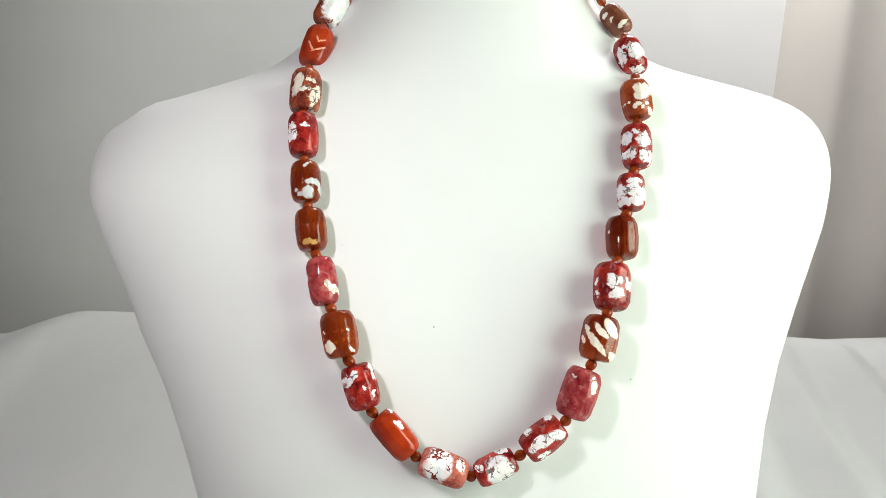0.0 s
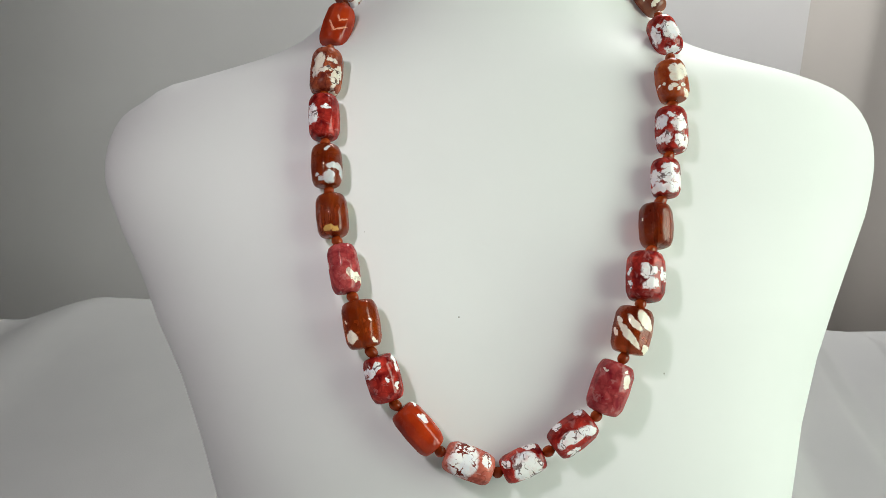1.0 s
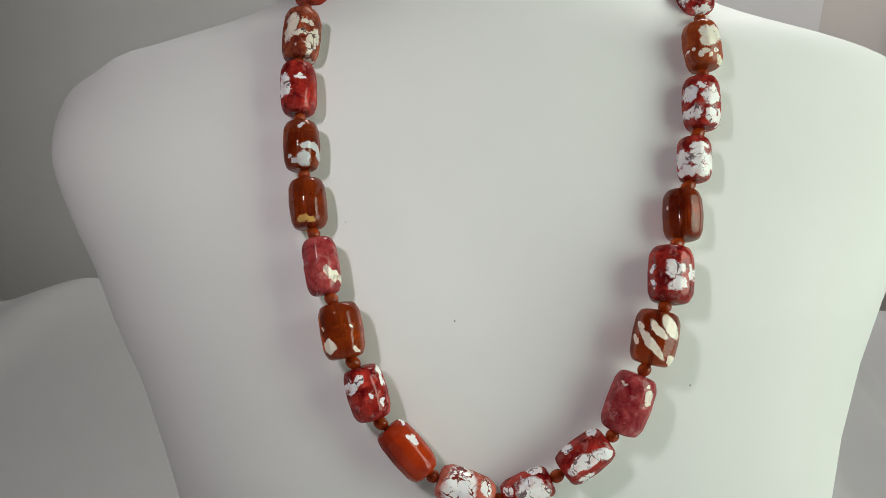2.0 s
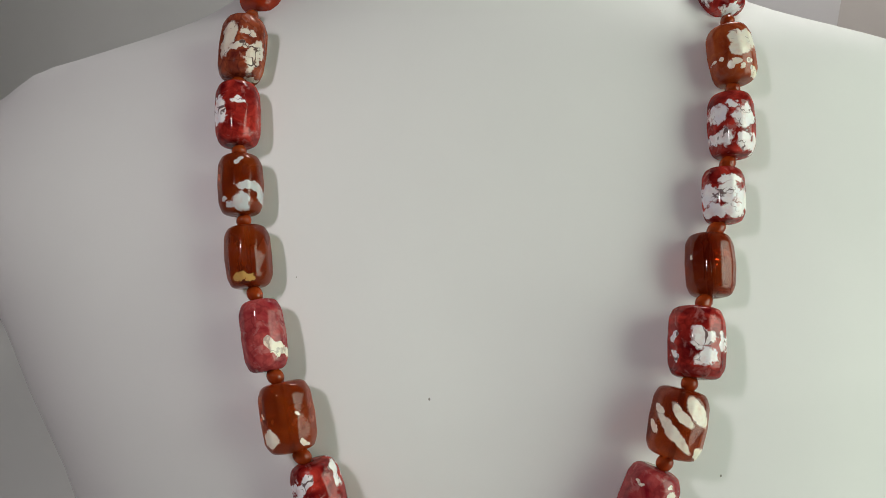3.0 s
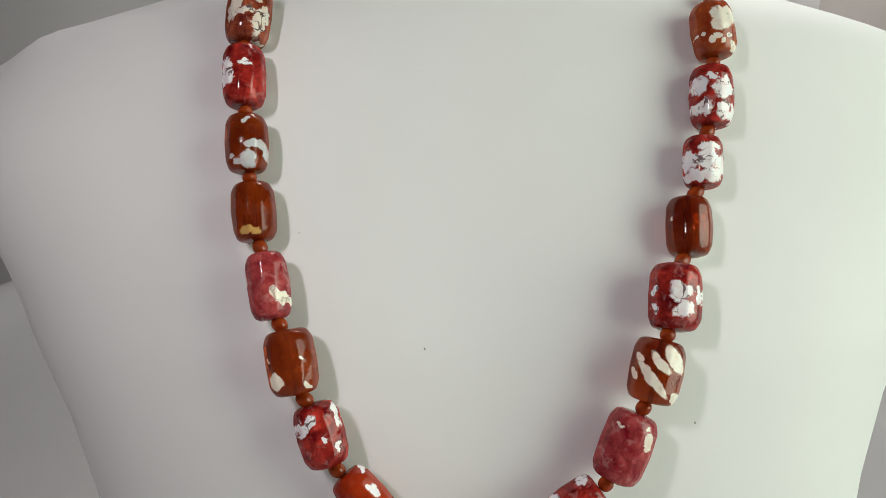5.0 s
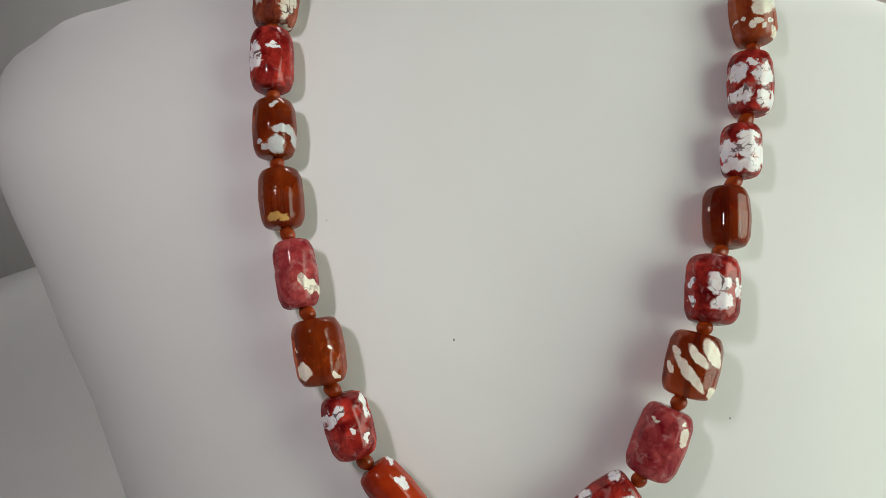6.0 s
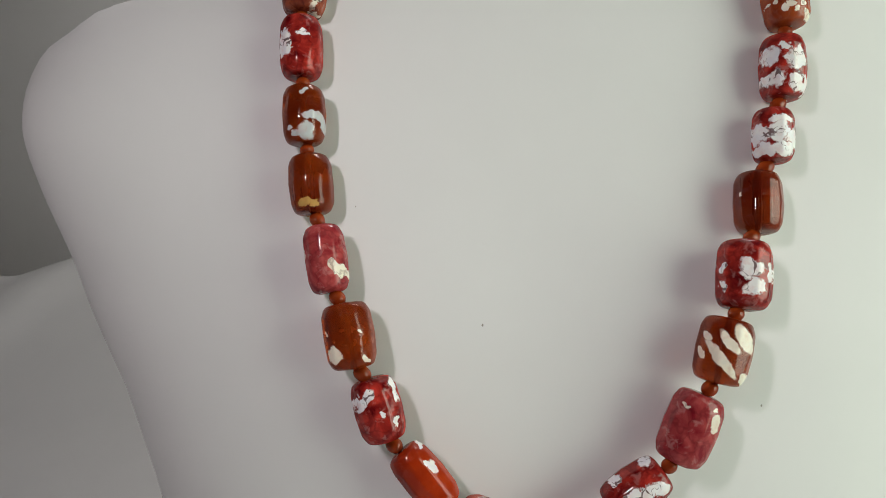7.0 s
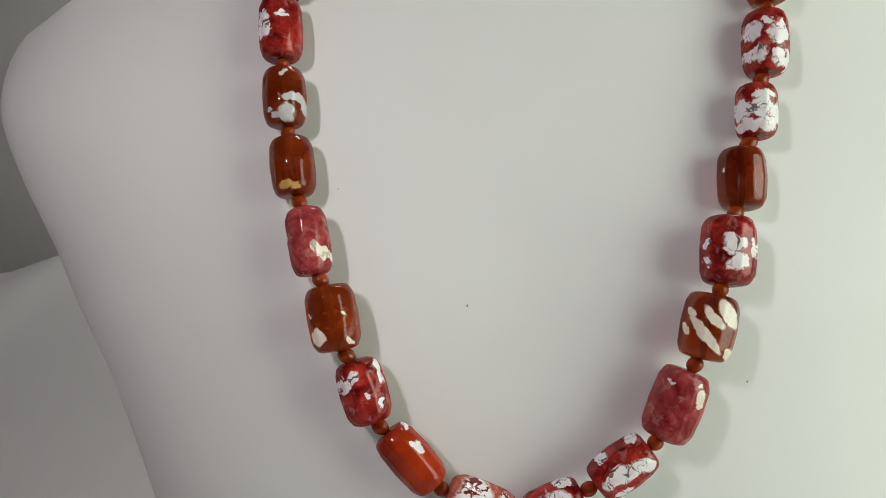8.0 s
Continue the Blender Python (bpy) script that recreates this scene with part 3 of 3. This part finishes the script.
for a, b in zip(curve, curve[1:]):
    run.append(run[-1] + (b - a).length)
NAPE = int(run[-1] / 0.0225)
for k in range(1, NAPE):
    want = run[-1] * k / NAPE
    n = next(i for i, r in enumerate(run) if r >= want)
    here, d = curve[n], (curve[min(n + 2, len(curve) - 1)] - curve[n - 2]).normalized()
    out = (here - Vector((0.0185, 0.325, here.z))).normalized()
    side = d.cross(out).normalized()
    model = shown[(k * 5) % 16 + 3]
    ob = new("bead", model.data)
    ob.parent = necklace
    ob["label"] = model["label"]
    ob.matrix_basis = Matrix.Translation(here) @ Matrix((side, d.cross(side), d)).transposed().to_4x4()
    half = d * max(v.co.z for v in model.data.vertices)
    ends.append((here - half, here + half))
ends.append(ends[0])


def spacer(a, b):
    """The small rounded bead that fills the gap between two large ones."""
    gap = b - a
    bm = bmesh.new()
    bmesh.ops.create_icosphere(bm, subdivisions=3, radius=0.00205)
    tall = min(1.5, max(0.85, gap.length * 1.06 / 0.0041))
    for v in bm.verts:
        v.co.z *= tall
        # flat ends where it meets its neighbours
        v.co.z = max(-0.0019 * tall, min(0.0019 * tall, v.co.z))
    ob = part("spacer_bead", bm, SPACER, necklace, "small round amber glass bead", True)
    ob.matrix_basis = Matrix.Translation(a.lerp(b, 0.5)) @ gap.to_track_quat("Z", "Y").to_matrix().to_4x4()


for (_, a), (b, _) in zip(ends, ends[1:]):
    spacer(a, b)

bm = bmesh.new()
line = [p for pair in ends for p in pair]
radius, sides = 0.0006, 6
rings = []
for i, p in enumerate(line):
    d = (line[min(i + 1, len(line) - 1)] - line[max(i - 1, 0)]).normalized()
    s = d.cross(Vector((0, 1, 0.01))).normalized()
    t = d.cross(s)
    rings.append([bm.verts.new(p + radius * (s * math.cos(k * math.tau / sides) + t * math.sin(k * math.tau / sides))) for k in range(sides)])
for a, b in zip(rings, rings[1:]):
    for k in range(sides):
        bm.faces.new((a[k], a[(k + 1) % sides], b[(k + 1) % sides], b[k]))
part("cord", bm, CORD, necklace, "thin brown cord")
